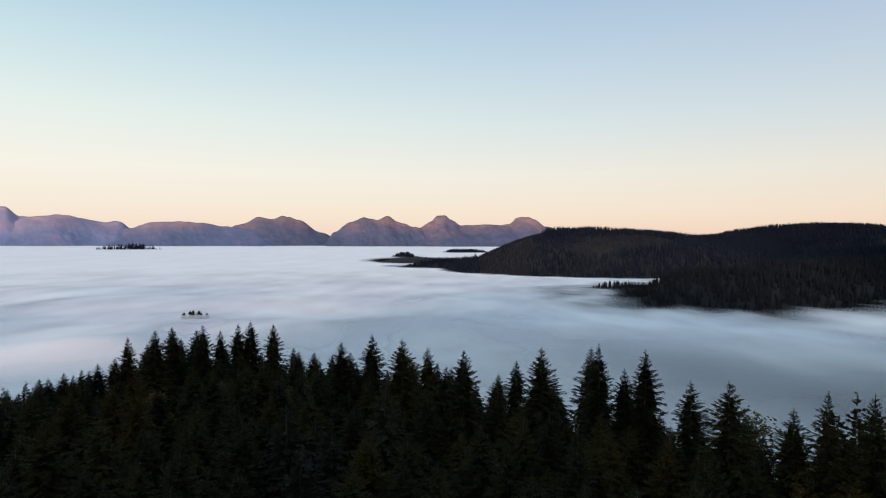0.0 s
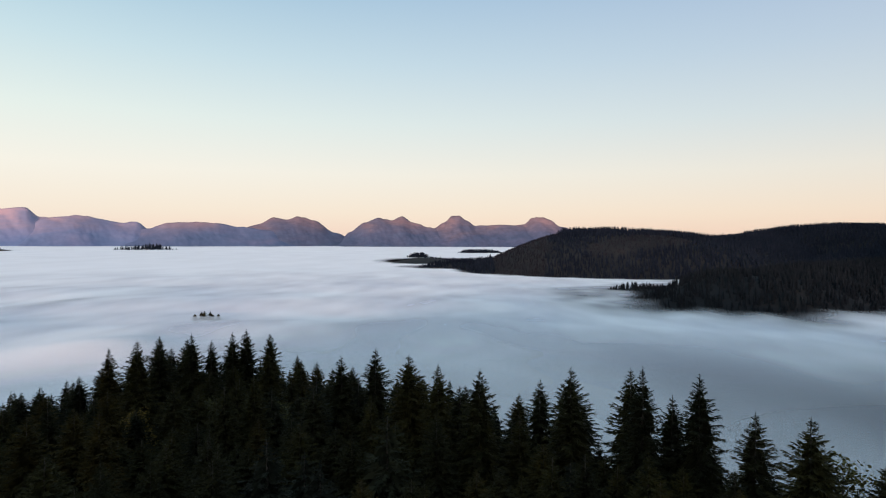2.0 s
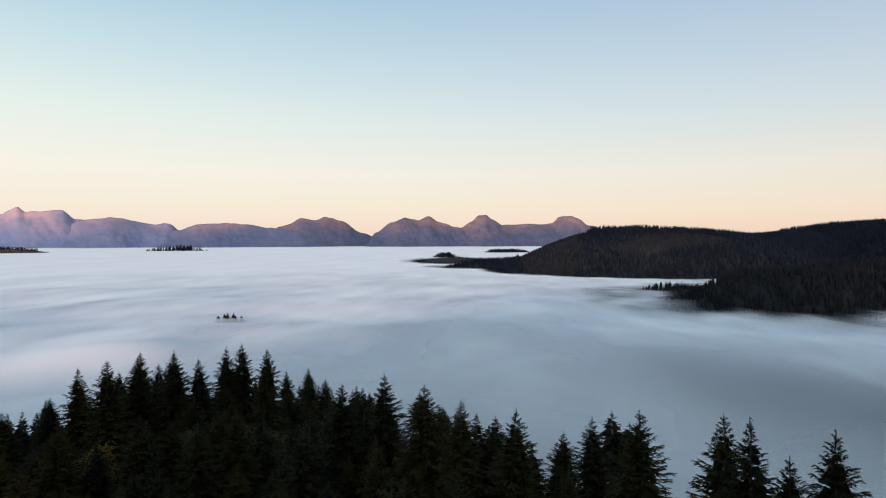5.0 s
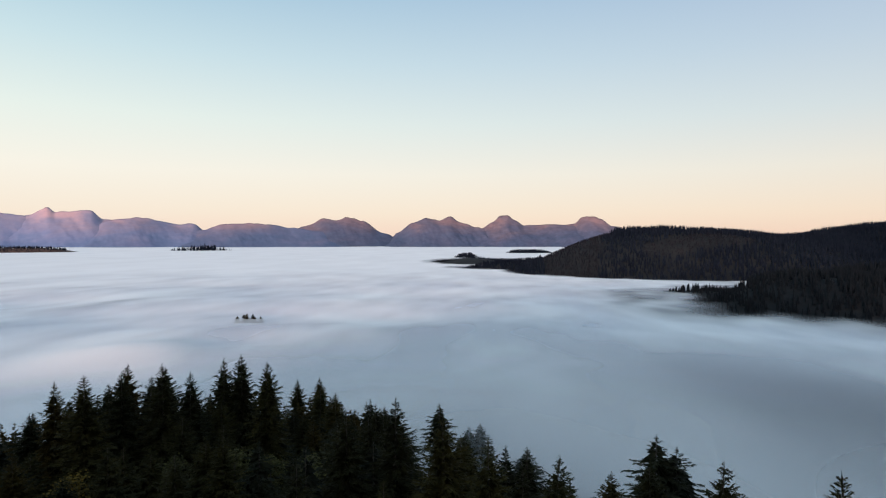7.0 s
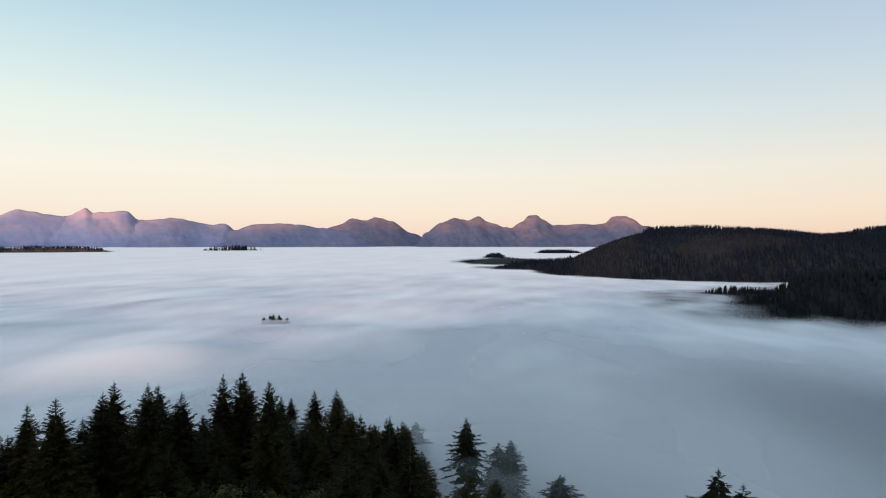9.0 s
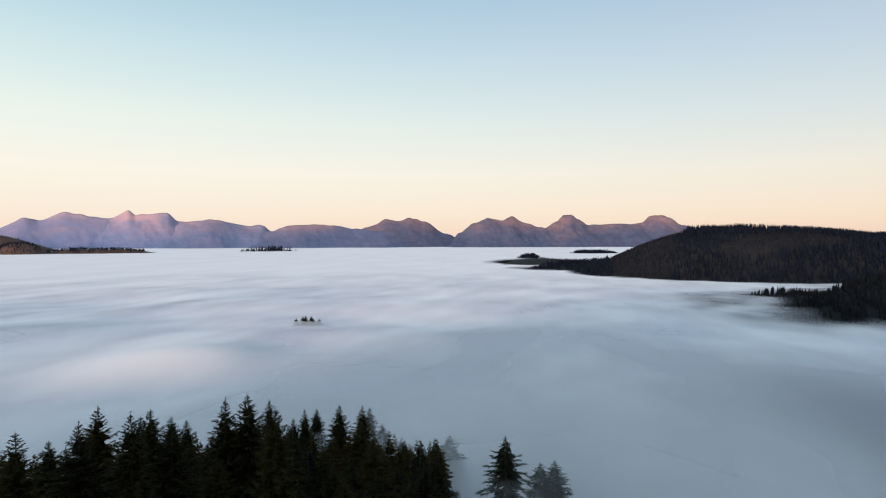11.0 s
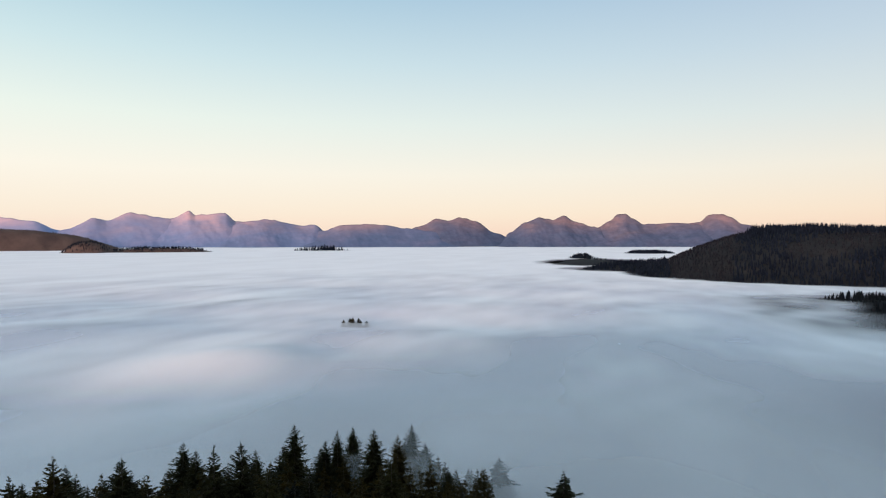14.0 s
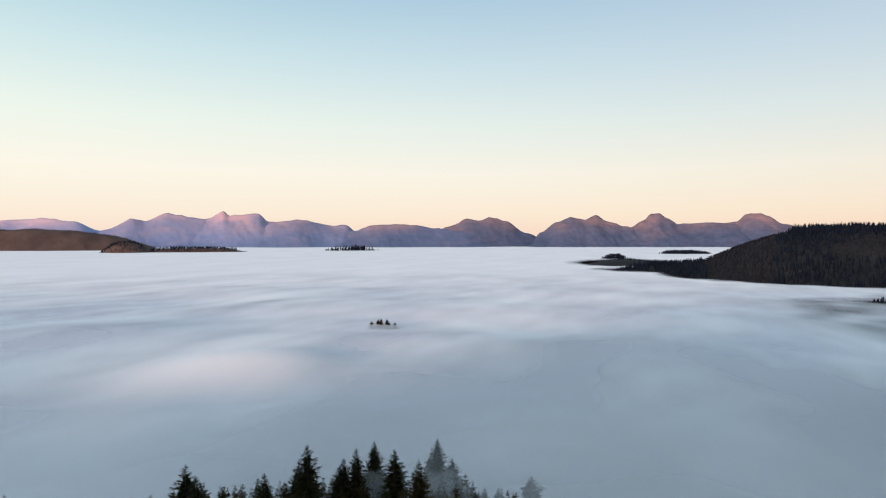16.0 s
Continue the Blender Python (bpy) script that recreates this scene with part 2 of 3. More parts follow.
def land(x, y):
    x, y = np.asarray(x, float), np.asarray(y, float)
    r = np.hypot(x, y)
    z = np.full_like(x, FLOOR) + r * 0.004
    z = smooth_max(z, near_hill(x, y), 9.0)
    hills = bump_at(x, y, 345, 1280, 112, 310, 255, -8, 4.0)        # wooded hill across the water
    hills = np.maximum(hills, bump_at(x, y, 520, 1330, 92, 300, 260, 0, 3.0))
    hills = np.maximum(hills, bump_at(x, y, 1180, 1750, 135, 480, 400, 0, 5.0))   # flat-topped ridge behind it
    hills = np.maximum(hills, bump_at(x, y, 770, 1640, 108, 260, 240, 0, 2.6))
    hills = np.maximum(hills, bump_at(x, y, 900, 1090, 84, 480, 200, 14, 2.6))
    hills = np.maximum(hills, bump_at(x, y, 640, 800, 70, 330, 130, 4, 4.0))      # dark shore wood
    hills = np.maximum(hills, bump_at(x, y, 328, 668, 62, 132, 112, 18, 4.0))
    hills = np.maximum(hills, bump_at(x, y, 440, 742, 65, 140, 118, 10, 4.0))
    hills = np.maximum(hills, bump_at(x, y, 240, 778, 38, 72, 42, -38, 4.0))      # its low point
    hills = np.maximum(hills, bump_at(x, y, 80, 1405, 50, 200, 110, 0, 3.4))      # low foot of the hill
    hills = np.maximum(hills, bump_at(x, y, -136, 2060, 43, 56, 44, 0, 3.0))      # islet
    hills = np.maximum(hills, bump_at(x, y, 95, 2650, 48, 125, 70, 0, 4.0))       # low wooded island
    hills = np.maximum(hills, bump_at(x, y, -1480, 2840, 47, 170, 50, 26, 4.0))  # long low island
    hills = np.maximum(hills, bump_at(x, y, -3060, 2240, 154, 640, 190, 40, 4.0))  # western hill
    hills = np.maximum(hills, bump_at(x, y, -3290, 2080, 190, 260, 240, 30, 2.6))
    hills = np.maximum(hills, bump_at(x, y, -2210, 2120, 90, 110, 70, 41, 3.0))     # its long low end
    hills = np.maximum(hills, bump_at(x, y, -2010, 2310, 64, 320, 70, 41, 3.6))
    hills = np.maximum(hills, bump_at(x, y, -90, 1790, 44, 150, 260, 0, 3.0))      # low moor towards the islet
    hills = np.maximum(hills, bump_at(x, y, -760, -640, 182, 480, 320, 0, 3.0))   # unseen ridge added behind the viewer to shade the near bank and shore
    hills = np.maximum(hills, bump_at(x, y, -160, -640, 235, 380, 320, 0, 2.6))
    hills = np.maximum(hills, bump_at(x, y, 450, -640, 400, 420, 320, 0, 2.6))
    hills = np.maximum(hills, bump_at(x, y, -200, 482, 29, 30, 20, 0, 2.4))        # drowned knoll
    hills = hills * (1 + 0.05 * swell(x, y, 160, 1.0))
    return smooth_max(z, FLOOR + r * 0.004 + hills, 2.5)


def polar_sheet(name, radii, angles, height_of, mat, closed=True):
    r, a = np.meshgrid(radii, angles, indexing="ij")
    x, y = r * np.sin(a), r * np.cos(a)
    z = height_of(x, y)
    n, m = r.shape
    idx = np.arange(n * m).reshape(n, m)
    nxt = np.roll(idx, -1, axis=1)
    cols = slice(None) if closed else slice(0, m - 1)
    quads = np.stack([idx[:-1, cols], nxt[:-1, cols], nxt[1:, cols], idx[1:, cols]], -1).reshape(-1, 4)
    me = bpy.data.meshes.new(name)
    me.from_pydata(np.stack([x, y, z], -1).reshape(-1, 3).tolist(), [], quads[:, ::-1].tolist())
    me.materials.append(mat)
    me.polygons.foreach_set("use_smooth", np.ones(len(me.polygons), bool))
    me.update()
    return new(name, me)


ground = polar_sheet("ground", np.concatenate([np.geomspace(2, 300, 60)[:-1], np.geomspace(300, 4960, 300)]), np.linspace(0, 2 * math.pi, 520, endpoint=False), land, GROUND)
tagged(ground, "dark wooded hills and valley floor below the fog", "ground", kind="structure")


# ---- mountains ----
def mountain(label, crest_line, distance, depth, seed, rough=1.0, mat=MOUNTAIN):
    """A relief whose crest runs over its summits and saddles: (bearing in degrees, height)."""
    b0, h0 = np.array([c[0] for c in crest_line]), np.array([c[1] for c in crest_line])
    bearing = np.arange(b0[0], b0[-1], 0.07)
    # the crest glides from summit to saddle
    k = np.clip(np.searchsorted(b0, bearing, side="right") - 1, 0, len(b0) - 2)
    s = (bearing - b0[k]) / (b0[k + 1] - b0[k])
    line = h0[k] + (h0[k + 1] - h0[k]) * (0.22 * s + 0.78 * s * s * (3 - 2 * s))
    bearing = np.radians(bearing)
    along = np.linspace(-1, 1, 60)
    u, a = np.meshgrid(along, bearing, indexing="ij")
    crest = np.repeat(line[None, :], len(along), 0)
    fold, crag = np.zeros_like(a), np.zeros_like(a)
    for i in range(u.shape[0]):
        for j in range(u.shape[1]):
            fold[i, j] = noise.fractal(Vector((a[i, j] * 20 + seed, u[i, j] * 1.3 + 8 * a[i, j], seed)), 0.9, 2.1, 4)
            crag[i, j] = noise.fractal(Vector((a[i, j] * 110 + seed, u[i, j] * 8, seed * 0.7)), 0.8, 2.1, 3)
    # the shoulders below the summits run together into one body
    kernel = np.exp(-0.5 * (np.arange(-80, 81) * 0.07 / 2.0) ** 2)
    body = np.convolve(np.pad(line, 80, mode="edge"), kernel / kernel.sum(), mode="valid")[None, :] * 0.96
    bend = u + 0.05 * np.sin(a * 45 + seed)
    flank = np.power(np.clip(1 - np.abs(bend), 0, 1), 0.95)
    z = -20 + flank * (body + 20 + (crest - body) * flank ** 3.2)
    held = np.clip(crest / 150, 0, 1)
    z = z + rough * held * (fold * 15 * np.clip(flank * (1.02 - flank) * 3.4, 0, 1) + crag * (1.2 + 0.8 * (1 - flank)))
    r = distance + depth * u
    n, m = u.shape
    idx = np.arange(n * m).reshape(n, m)
    quads = np.stack([idx[:-1, :-1], idx[:-1, 1:], idx[1:, 1:], idx[1:, :-1]], -1).reshape(-1, 4)
    me = bpy.data.meshes.new("mountain")
    me.from_pydata(np.stack([r * np.sin(a), r * np.cos(a), z], -1).reshape(-1, 3).tolist(), [], quads[:, ::-1].tolist())
    me.materials.append(mat)
    me.polygons.foreach_set("use_smooth", np.ones(len(me.polygons), bool))
    return tagged(new("mountain", me), label, "mountain", "mountain range beyond the fog")


mountain("far rounded mountain with a pale lilac slope", ((-66, 20), (-60, 170), (-54, 206), (-52.2, 221), (-50.3, 200), (-48.4, 142), (-44, 20)), 4620, 300, 3.1, 0.8, FAR_HAZE_MOUNTAIN)
mountain("lilac heath mountain with two rounded tops", ((-51, 20), (-48, 148), (-46, 227), (-45.2, 209), (-43.4, 266), (-41, 234), (-38.6, 190), (-35, 20)), 4610, 330, 7.7, 0.9, PALE_HAZE_MOUNTAIN)
mountain("square-topped mountain catching pink morning light", ((-44.5, 20), (-41.5, 190), (-40.2, 230), (-39, 284), (-38.4, 256), (-36, 268), (-35.1, 213), (-31, 180), (-27, 20)), 4580, 380, 11.3, 1.0, PALE_HAZE_MOUNTAIN)
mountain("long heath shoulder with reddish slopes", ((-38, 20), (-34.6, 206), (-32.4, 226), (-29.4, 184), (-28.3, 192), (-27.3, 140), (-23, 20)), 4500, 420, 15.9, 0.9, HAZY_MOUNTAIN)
mountain("low rounded heath hill in front of the range", ((-32.5, 20), (-27.3, 147), (-26, 184), (-23.4, 194), (-22.1, 188), (-20, 164), (-17.5, 140), (-13, 20)), 4420, 420, 21.4, 0.8, FAINT_HAZE_MOUNTAIN)
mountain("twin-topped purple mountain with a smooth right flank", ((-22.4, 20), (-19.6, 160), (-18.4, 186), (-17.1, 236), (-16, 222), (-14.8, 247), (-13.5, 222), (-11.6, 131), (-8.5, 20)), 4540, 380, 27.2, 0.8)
mountain("craggy mountain with a double summit and sunlit pink rock bands", ((-11.4, 20), (-10.2, 132), (-8.8, 199), (-7.5, 239), (-6.3, 222), (-5.3, 250), (-4.3, 209), (-2.6, 168), (1.5, 20)), 4420, 420, 33.8, 2.0)
mountain("dome-topped mountain with sunlit pink cliffs", ((-5.5, 20), (-2.2, 166), (-1.2, 214), (-0.55, 253), (0.1, 254), (0.7, 226), (1.6, 184), (4.4, 190), (6, 176), (11, 20)), 4440, 400, 39.5, 1.8)
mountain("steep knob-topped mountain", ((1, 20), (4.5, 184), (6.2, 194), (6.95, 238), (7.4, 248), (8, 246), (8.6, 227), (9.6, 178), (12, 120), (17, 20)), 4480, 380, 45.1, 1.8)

# ---- fog ----
def fog_level(x, y):
    r = np.hypot(x, y)
    return 1.0 + 0.0092 * np.log1p(np.exp((r - 1200) / 150)) * 150


def lattice(x, y, seed):
    """Smooth random unevenness, about -1 to 1, with features one unit across."""
    xi, yi = np.floor(x).astype(np.int64), np.floor(y).astype(np.int64)
    fx, fy = x - xi, y - yi

    def corner(dx, dy):
        h = ((xi + dx) * 374761393 + (yi + dy) * 668265263 + seed * 974711) & 0xFFFFFFFF
        h = ((h ^ (h >> 13)) * 1274126177) & 0xFFFFFFFF
        a = ((h ^ (h >> 16)) & 0xFFFF) * (2 * math.pi / 65536)
        return np.cos(a) * (fx - dx) + np.sin(a) * (fy - dy)

    ux, uy = fx ** 3 * (fx * (6 * fx - 15) + 10), fy ** 3 * (fy * (6 * fy - 15) + 10)
    low = corner(0, 0) * (1 - ux) + corner(1, 0) * ux
    high = corner(0, 1) * (1 - ux) + corner(1, 1) * ux
    return 1.5 * (low * (1 - uy) + high * uy)


def puffs(x, y, seed):
    """Rounded tops with narrower hollows between them."""
    n = lattice(x + 0.35 * lattice(x * 0.6, y * 0.6, seed + 7), y + 0.35 * lattice(x * 0.6, y * 0.6, seed + 8), seed)
    return 1.0 - 1.6 * np.sqrt(n * n + 0.18)


# wooded shores: middle, half sizes, turn, and how far out the bank is thin
SHORES = ((328, 668, 122, 104, 18, 125), (640, 800, 315, 124, 4, 110), (440, 742, 132, 110, 10, 115), (240, 778, 50, 30, -38, 45), (345, 1280, 332, 273, -8, 35),
          (520, 1330, 312, 270, 0, 35), (900, 1090, 485, 202, 14, 35), (80, 1405, 160, 88, 0, 45), (-90, 1790, 110, 190, 0, 90))


def east_shore(x, y, wider=1.0):
    """1 on the wooded shores, fading to 0 and below out over the bank."""
    m = np.full_like(x, -9.0)
    for cx, cy, rx, ry, turn, reach in SHORES:
        c, s = math.cos(radians(turn)), math.sin(radians(turn))
        rho = np.hypot(((x - cx) * c + (y - cy) * s) / rx, (-(x - cx) * s + (y - cy) * c) / ry)
        m = np.maximum(m, 1 - (rho - 1) * ry / (reach * wider))
    return m


def shore_gap(x, y):
    """How far the bank has dissolved along the shores, in ragged drifts."""
    q = 0.06 + east_shore(x, y)
    q = q + np.clip(q * 3, 0, 1) * (0.4 * lattice(x / 75, y / 120, 51) + 0.25 * lattice(x / 30, y / 52, 52))
    q = np.clip(q, 0, 1)
    return q * q * (3 - 2 * q)


# swells and hollows of the near bank: place, height, half sizes, turn
SWELLS = ((-194, 338, 7, 60, 24, 19), (-165, 292, -6, 95, 24, 19), (-104, 262, 4, 60, 26, 10), (-45, 362, -5, 80, 42, 8), (-80, 446, 5, 120, 45, 5),
          (25, 575, 5, 130, 42, 4), (-386, 354, 5, 90, 40, 24), (-404, 462, -4, 120, 40, 20), (110, 470, -4, 90, 50, 0), (-300, 250, 4, 70, 30, 25))


def fog_top(x, y):
    r = np.hypot(x, y)
    b = 5.0 * lattice(x / 260, y / 170, 3) + 5.0 * puffs(x / 200, y / 190, 11) + 3.2 * puffs(x / 105, y / 95, 12) * np.clip(1.6 - r / 550, 0, 1)
    for cx, cy, top, rx, ry, turn in SWELLS:
        b = b + 0.6 * bump_at(x, y, cx, cy, top, rx, ry, turn)
    return fog_level(x, y) + b * np.clip(1.3 - r / 1100, 0.12, 1) * (1 - 0.5 * np.clip(east_shore(x, y, 2.2), 0, 1))


def fades(x, y, start, reach):
    """Thins to nothing with the height of the slope over the fog."""
    q = np.clip((land(x, y) - fog_level(x, y) - start) / reach, 0, 1)
    return 1 - q * q * (3 - 2 * q)


def eased(q):
    q = np.clip(q, 0, 1)
    return q * q * q * (q * (6 * q - 15) + 10)


def thinning(x, y):
    """The bank is thinner towards the foot of the near spur and in the bay beside it."""
    near = eased((near_hill(x, y) + 220 + 0.10 * x) / 230)
    bay = eased((x + 230 + 0.25 * y) / 560) * eased((520 - y) / 420)
    return (1 - 0.3 * near) * (1 - 0.84 * bay)


def surface(x, y):
    """Level over the valley, riding up a little where it meets the near spur."""
    return smooth_max(fog_top(x, y), near_hill(x, y) - 4.0, 1.5)


def near_spur(x, y):
    return np.hypot(x, y) < 420


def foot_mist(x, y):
    """Mist drifts about the foot of the near spur, and darkens the near fog."""
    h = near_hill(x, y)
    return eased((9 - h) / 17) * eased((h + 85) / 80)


def fog_sheet(name, radii, angles, height_of, mat, thickness, closed):
    ob = polar_sheet(name, radii, angles, height_of, mat, closed=False)
    me = ob.data
    co = np.empty(len(me.vertices) * 3)
    me.vertices.foreach_get("co", co)
    t = thickness(co[0::3], co[1::3])
    me.attributes.new("thickness", "FLOAT", "POINT").data.foreach_set("value", t)
    me.attributes.new("closed", "FLOAT", "POINT").data.foreach_set("value", closed(co[0::3], co[1::3]))
    bm = bmesh.new()
    bm.from_mesh(me)
    bm.verts.ensure_lookup_table()
    bmesh.ops.delete(bm, geom=[f for f in bm.faces if all(t[v.index] < 0.004 for v in f.verts)], context="FACES")
    bm.to_mesh(me)
    bm.free()
    ob.parent = fog_bank
    return ob


fog_bank = tagged(new("fog_bank"), "thick pale morning fog filling the valley between the hills", "fog", kind="stuff")
FOG_RADII, FOG_ANGLES = np.geomspace(60, 4950, 420), np.linspace(radians(-80), radians(62), 480)
# a thick lower bank under a broken upper bank whose gaps let it show
# the lower bank's dim blue tone paints shade into those gaps
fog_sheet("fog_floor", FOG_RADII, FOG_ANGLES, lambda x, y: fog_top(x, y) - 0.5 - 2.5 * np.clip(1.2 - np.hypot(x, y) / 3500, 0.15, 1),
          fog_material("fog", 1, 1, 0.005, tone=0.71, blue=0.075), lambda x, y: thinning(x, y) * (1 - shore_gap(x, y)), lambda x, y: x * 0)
fog_sheet("fog_surface", FOG_RADII, FOG_ANGLES, surface, fog_material("fog", 0.0, 1.0, 0.0105),
          lambda x, y: thinning(x, y) * (1 - shore_gap(x, y)) * np.where(near_spur(x, y), fades(x, y, -10, 12), 1),
          lambda x, y: np.maximum(0.92 * eased((np.hypot(x, y) - 300) / 1300), 0.3 * eased(east_shore(x, y, 2.2))))
# loose veils about the near spur, also used to darken the near fog
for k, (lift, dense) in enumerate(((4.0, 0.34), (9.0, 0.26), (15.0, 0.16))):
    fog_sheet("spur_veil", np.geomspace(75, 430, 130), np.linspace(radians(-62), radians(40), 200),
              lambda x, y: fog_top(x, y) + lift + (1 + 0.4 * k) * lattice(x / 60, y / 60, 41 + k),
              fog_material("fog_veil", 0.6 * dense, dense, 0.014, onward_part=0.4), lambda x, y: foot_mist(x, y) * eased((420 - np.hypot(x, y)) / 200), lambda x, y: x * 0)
# ---- trees ----
def mesh_of(name, verts, faces, mat):
    me = bpy.data.meshes.new(name)
    me.from_pydata(verts, [], faces)
    me.materials.append(mat)
    return me


def blade(verts, faces, a, b, width, up):
    """A flat pointed spray of needles from a to b."""
    way = b - a
    side = way.cross(up)
    if side.length < 1e-6:
        return
    side = side.normalized() * width
    k = len(verts)
    mid = a + way * 0.45
    verts += [tuple(a), tuple(mid + side), tuple(b), tuple(mid - side)]
    faces += [(k, k + 1, k + 2, k + 3)]


def conifer_crown(rng, tall, reach, depth, step, arms, sag, mat, lift=0.45, fine=1.0, uneven=0.5):
    """Branches all round the stem, thick with needle sprays; tip at z = tall, lowest branches at tall - depth."""
    verts, faces = [], []
    up = Vector((0, 0, 1))
    lean = Vector((rng.uniform(-0.12, 0.12), rng.uniform(-0.12, 0.12), 0))
    for side in (Vector((0, 1, 0)), Vector((1, 0, 0))):
        blade(verts, faces, Vector((0, 0, tall - 1.5)), Vector((lean.x, lean.y, tall)), 0.05, side)
    for k in range(5):      # bristles of the leading shoot
        z, a = tall - 0.25 - 0.13 * k, k * 2.4
        blade(verts, faces, Vector((0, 0, z)), Vector((math.cos(a) * (0.10 + 0.05 * k), math.sin(a) * (0.10 + 0.05 * k), z + 0.14)), 0.05, up)
    d, turn = 0.75, rng.uniform(0, 6.28)
    while d < depth:
        f = d / depth
        r0 = reach * (1 - math.exp(-2.2 * f)) / (1 - math.exp(-2.2)) * min(1, (d / 3.5) ** 0.4) + 0.05
        low = f > 0.5
        n = max(3, round(arms * (0.75 if low else 1.0)))
        for k in range(0 if r0 < 0.6 else (3 if low else 5)):      # short inner growth that closes the crown
            a = rng.uniform(0, 6.28)
            z = tall - d + rng.uniform(-0.4, 0.4) * step
            way = Vector((math.cos(a), math.sin(a), 0))
            blade(verts, faces, Vector((0, 0, z + 0.25 * r0)), way * r0 * rng.uniform(0.4, 0.72) + up * (z - 0.1 * r0), 0.08 + 0.14 * r0, Vector((-way.y, way.x, rng.uniform(-0.4, 0.4))))
        for k in range(n):
            turn += 2.39996 + rng.uniform(-0.25, 0.25)
            r = r0 * (1 - uneven * rng.random() ** 1.6) * (1.14 if rng.random() < 0.16 else 1.0)
            out = Vector((math.cos(turn), math.sin(turn), 0))
            side = Vector((-out.y, out.x, 0))
            z0 = tall - d + rng.uniform(-0.5, 0.5) * step
            rise = lift * max(-0.25, 1.5 - f * 5.0) * r
            fall = sag * r * min(1, 0.2 + f * 1.6)
            segs = 2 if r < 1.1 or low else 3
            points = [Vector((0, 0, z0)) + lean * (1 - f) + out * (r * q / segs) + up * (rise * (q / segs) - fall * (q / segs) ** 1.6 + 0.16 * r * max(0, q / segs - 0.6))
                      for q in range(segs + 1)]
            for q in range(segs):
                end = points[q + 1] + (points[q + 1] - points[q]) * 0.2
                blade(verts, faces, points[q], end, (0.05 + 0.03 * r) / fine, up)
                blade(verts, faces, points[q], end, (0.06 + 0.03 * r) / fine, side)
            m = max(2, int((r / 0.23 if not low else r / 0.55) * fine))
            for q in range(m):
                s = (q + 0.7) / m
                x = s * segs
                i = min(int(x), segs - 1)
                p = points[i].lerp(points[i + 1], x - i)
                length = (0.07 + 0.09 * min(1, d / 4) + 0.30 * r * (1 - 0.75 * s)) * rng.uniform(0.7, 1.25)
                for sign in (-1, 1):
                    tip = p + out * length * 0.75 + side * sign * length * 0.7 + up * length * rng.uniform(-0.55, 0.22)
                    roll = up * rng.uniform(0.2, 1) + side * sign * rng.uniform(-1, 1) + out * rng.uniform(-0.6, 0.6)
                    blade(verts, faces, p, tip, (0.065 + 0.07 * length) * (1.7 if low else 1.0) / fine, roll)
        d += step * (0.7 + 0.5 * f) * (1.6 if low else 1.0)
    return verts, faces


def trunk_mesh(rng, tall, radius, mat, bend=0.15):
    verts, faces = [], []
    rings, n = 7, 7
    ox, oy = rng.uniform(-bend, bend), rng.uniform(-bend, bend)
    for i in range(rings):
        s = i / (rings - 1)
        r = radius * (1 - s) ** 0.8 + 0.015 + (0.12 * radius if i == 0 else 0)
        for j in range(n):
            a = 6.283 * j / n
            verts.append((r * math.cos(a) + ox * math.sin(s * 3.14), r * math.sin(a) + oy * math.sin(s * 3.14), -1.0 + s * (tall + 0.6)))
    for i in range(rings - 1):
        for j in range(n):
            k, l = i * n + j, i * n + (j + 1) % n
            faces.append((k, l, l + n, k + n))
    return mesh_of("trunk", verts, faces, mat)


def tree(name, tall, crown, mat, rng, label, category="tree", group="trees of the near spur"):
    thing = tagged(new(name), label, category, group)
    t = new("trunk", trunk_mesh(rng, tall, 0.012 * tall + 0.04, BARK))
    c = new("crown", mesh_of("crown", *crown, mat))
    t.parent = c.parent = thing
    return thing


def broadleaf_crown(rng, tall, reach):
    """Limbs that fork, with many small leaves in loose clumps."""
    verts, faces = [], []
    for k in range(26):
        az, f = rng.uniform(0, 6.28), (k + 0.5) / 26
        z = tall * (0.42 + 0.58 * f)
        r = reach * math.sin(3.14 * min(0.98, 0.25 + 0.72 * f)) * rng.uniform(0.45, 1.1)
        foot = Vector((0, 0, z - 0.8 * r - 0.6))
        tip = Vector((r * math.cos(az), r * math.sin(az), z))
        blade(verts, faces, foot, tip, 0.07, Vector((0, 0, 1)))
        blade(verts, faces, foot, tip, 0.07, Vector((math.sin(az), -math.cos(az), 0)))
        for _ in range(110):
            c = tip.lerp(foot, rng.uniform(0, 0.45)) + Vector((rng.gauss(0, 0.55), rng.gauss(0, 0.55), rng.gauss(0, 0.45)))
            way = Vector((rng.uniform(-1, 1), rng.uniform(-1, 1), rng.uniform(-1, 0.6))).normalized() * rng.uniform(0.16, 0.34)
            blade(verts, faces, c, c + way, 0.13, Vector((rng.uniform(-1, 1), rng.uniform(-1, 1), 1)))
    return verts, faces


rng = random.Random(5)
TALL = 25.0
KINDS = []
for k in range(6):
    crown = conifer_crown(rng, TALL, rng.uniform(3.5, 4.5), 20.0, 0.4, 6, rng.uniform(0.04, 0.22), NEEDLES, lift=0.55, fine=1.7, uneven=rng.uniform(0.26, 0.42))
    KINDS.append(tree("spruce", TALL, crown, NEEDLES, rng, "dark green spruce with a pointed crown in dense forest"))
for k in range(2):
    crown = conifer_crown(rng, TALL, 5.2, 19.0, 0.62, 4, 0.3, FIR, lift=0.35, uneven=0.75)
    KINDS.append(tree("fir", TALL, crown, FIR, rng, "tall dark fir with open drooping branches"))
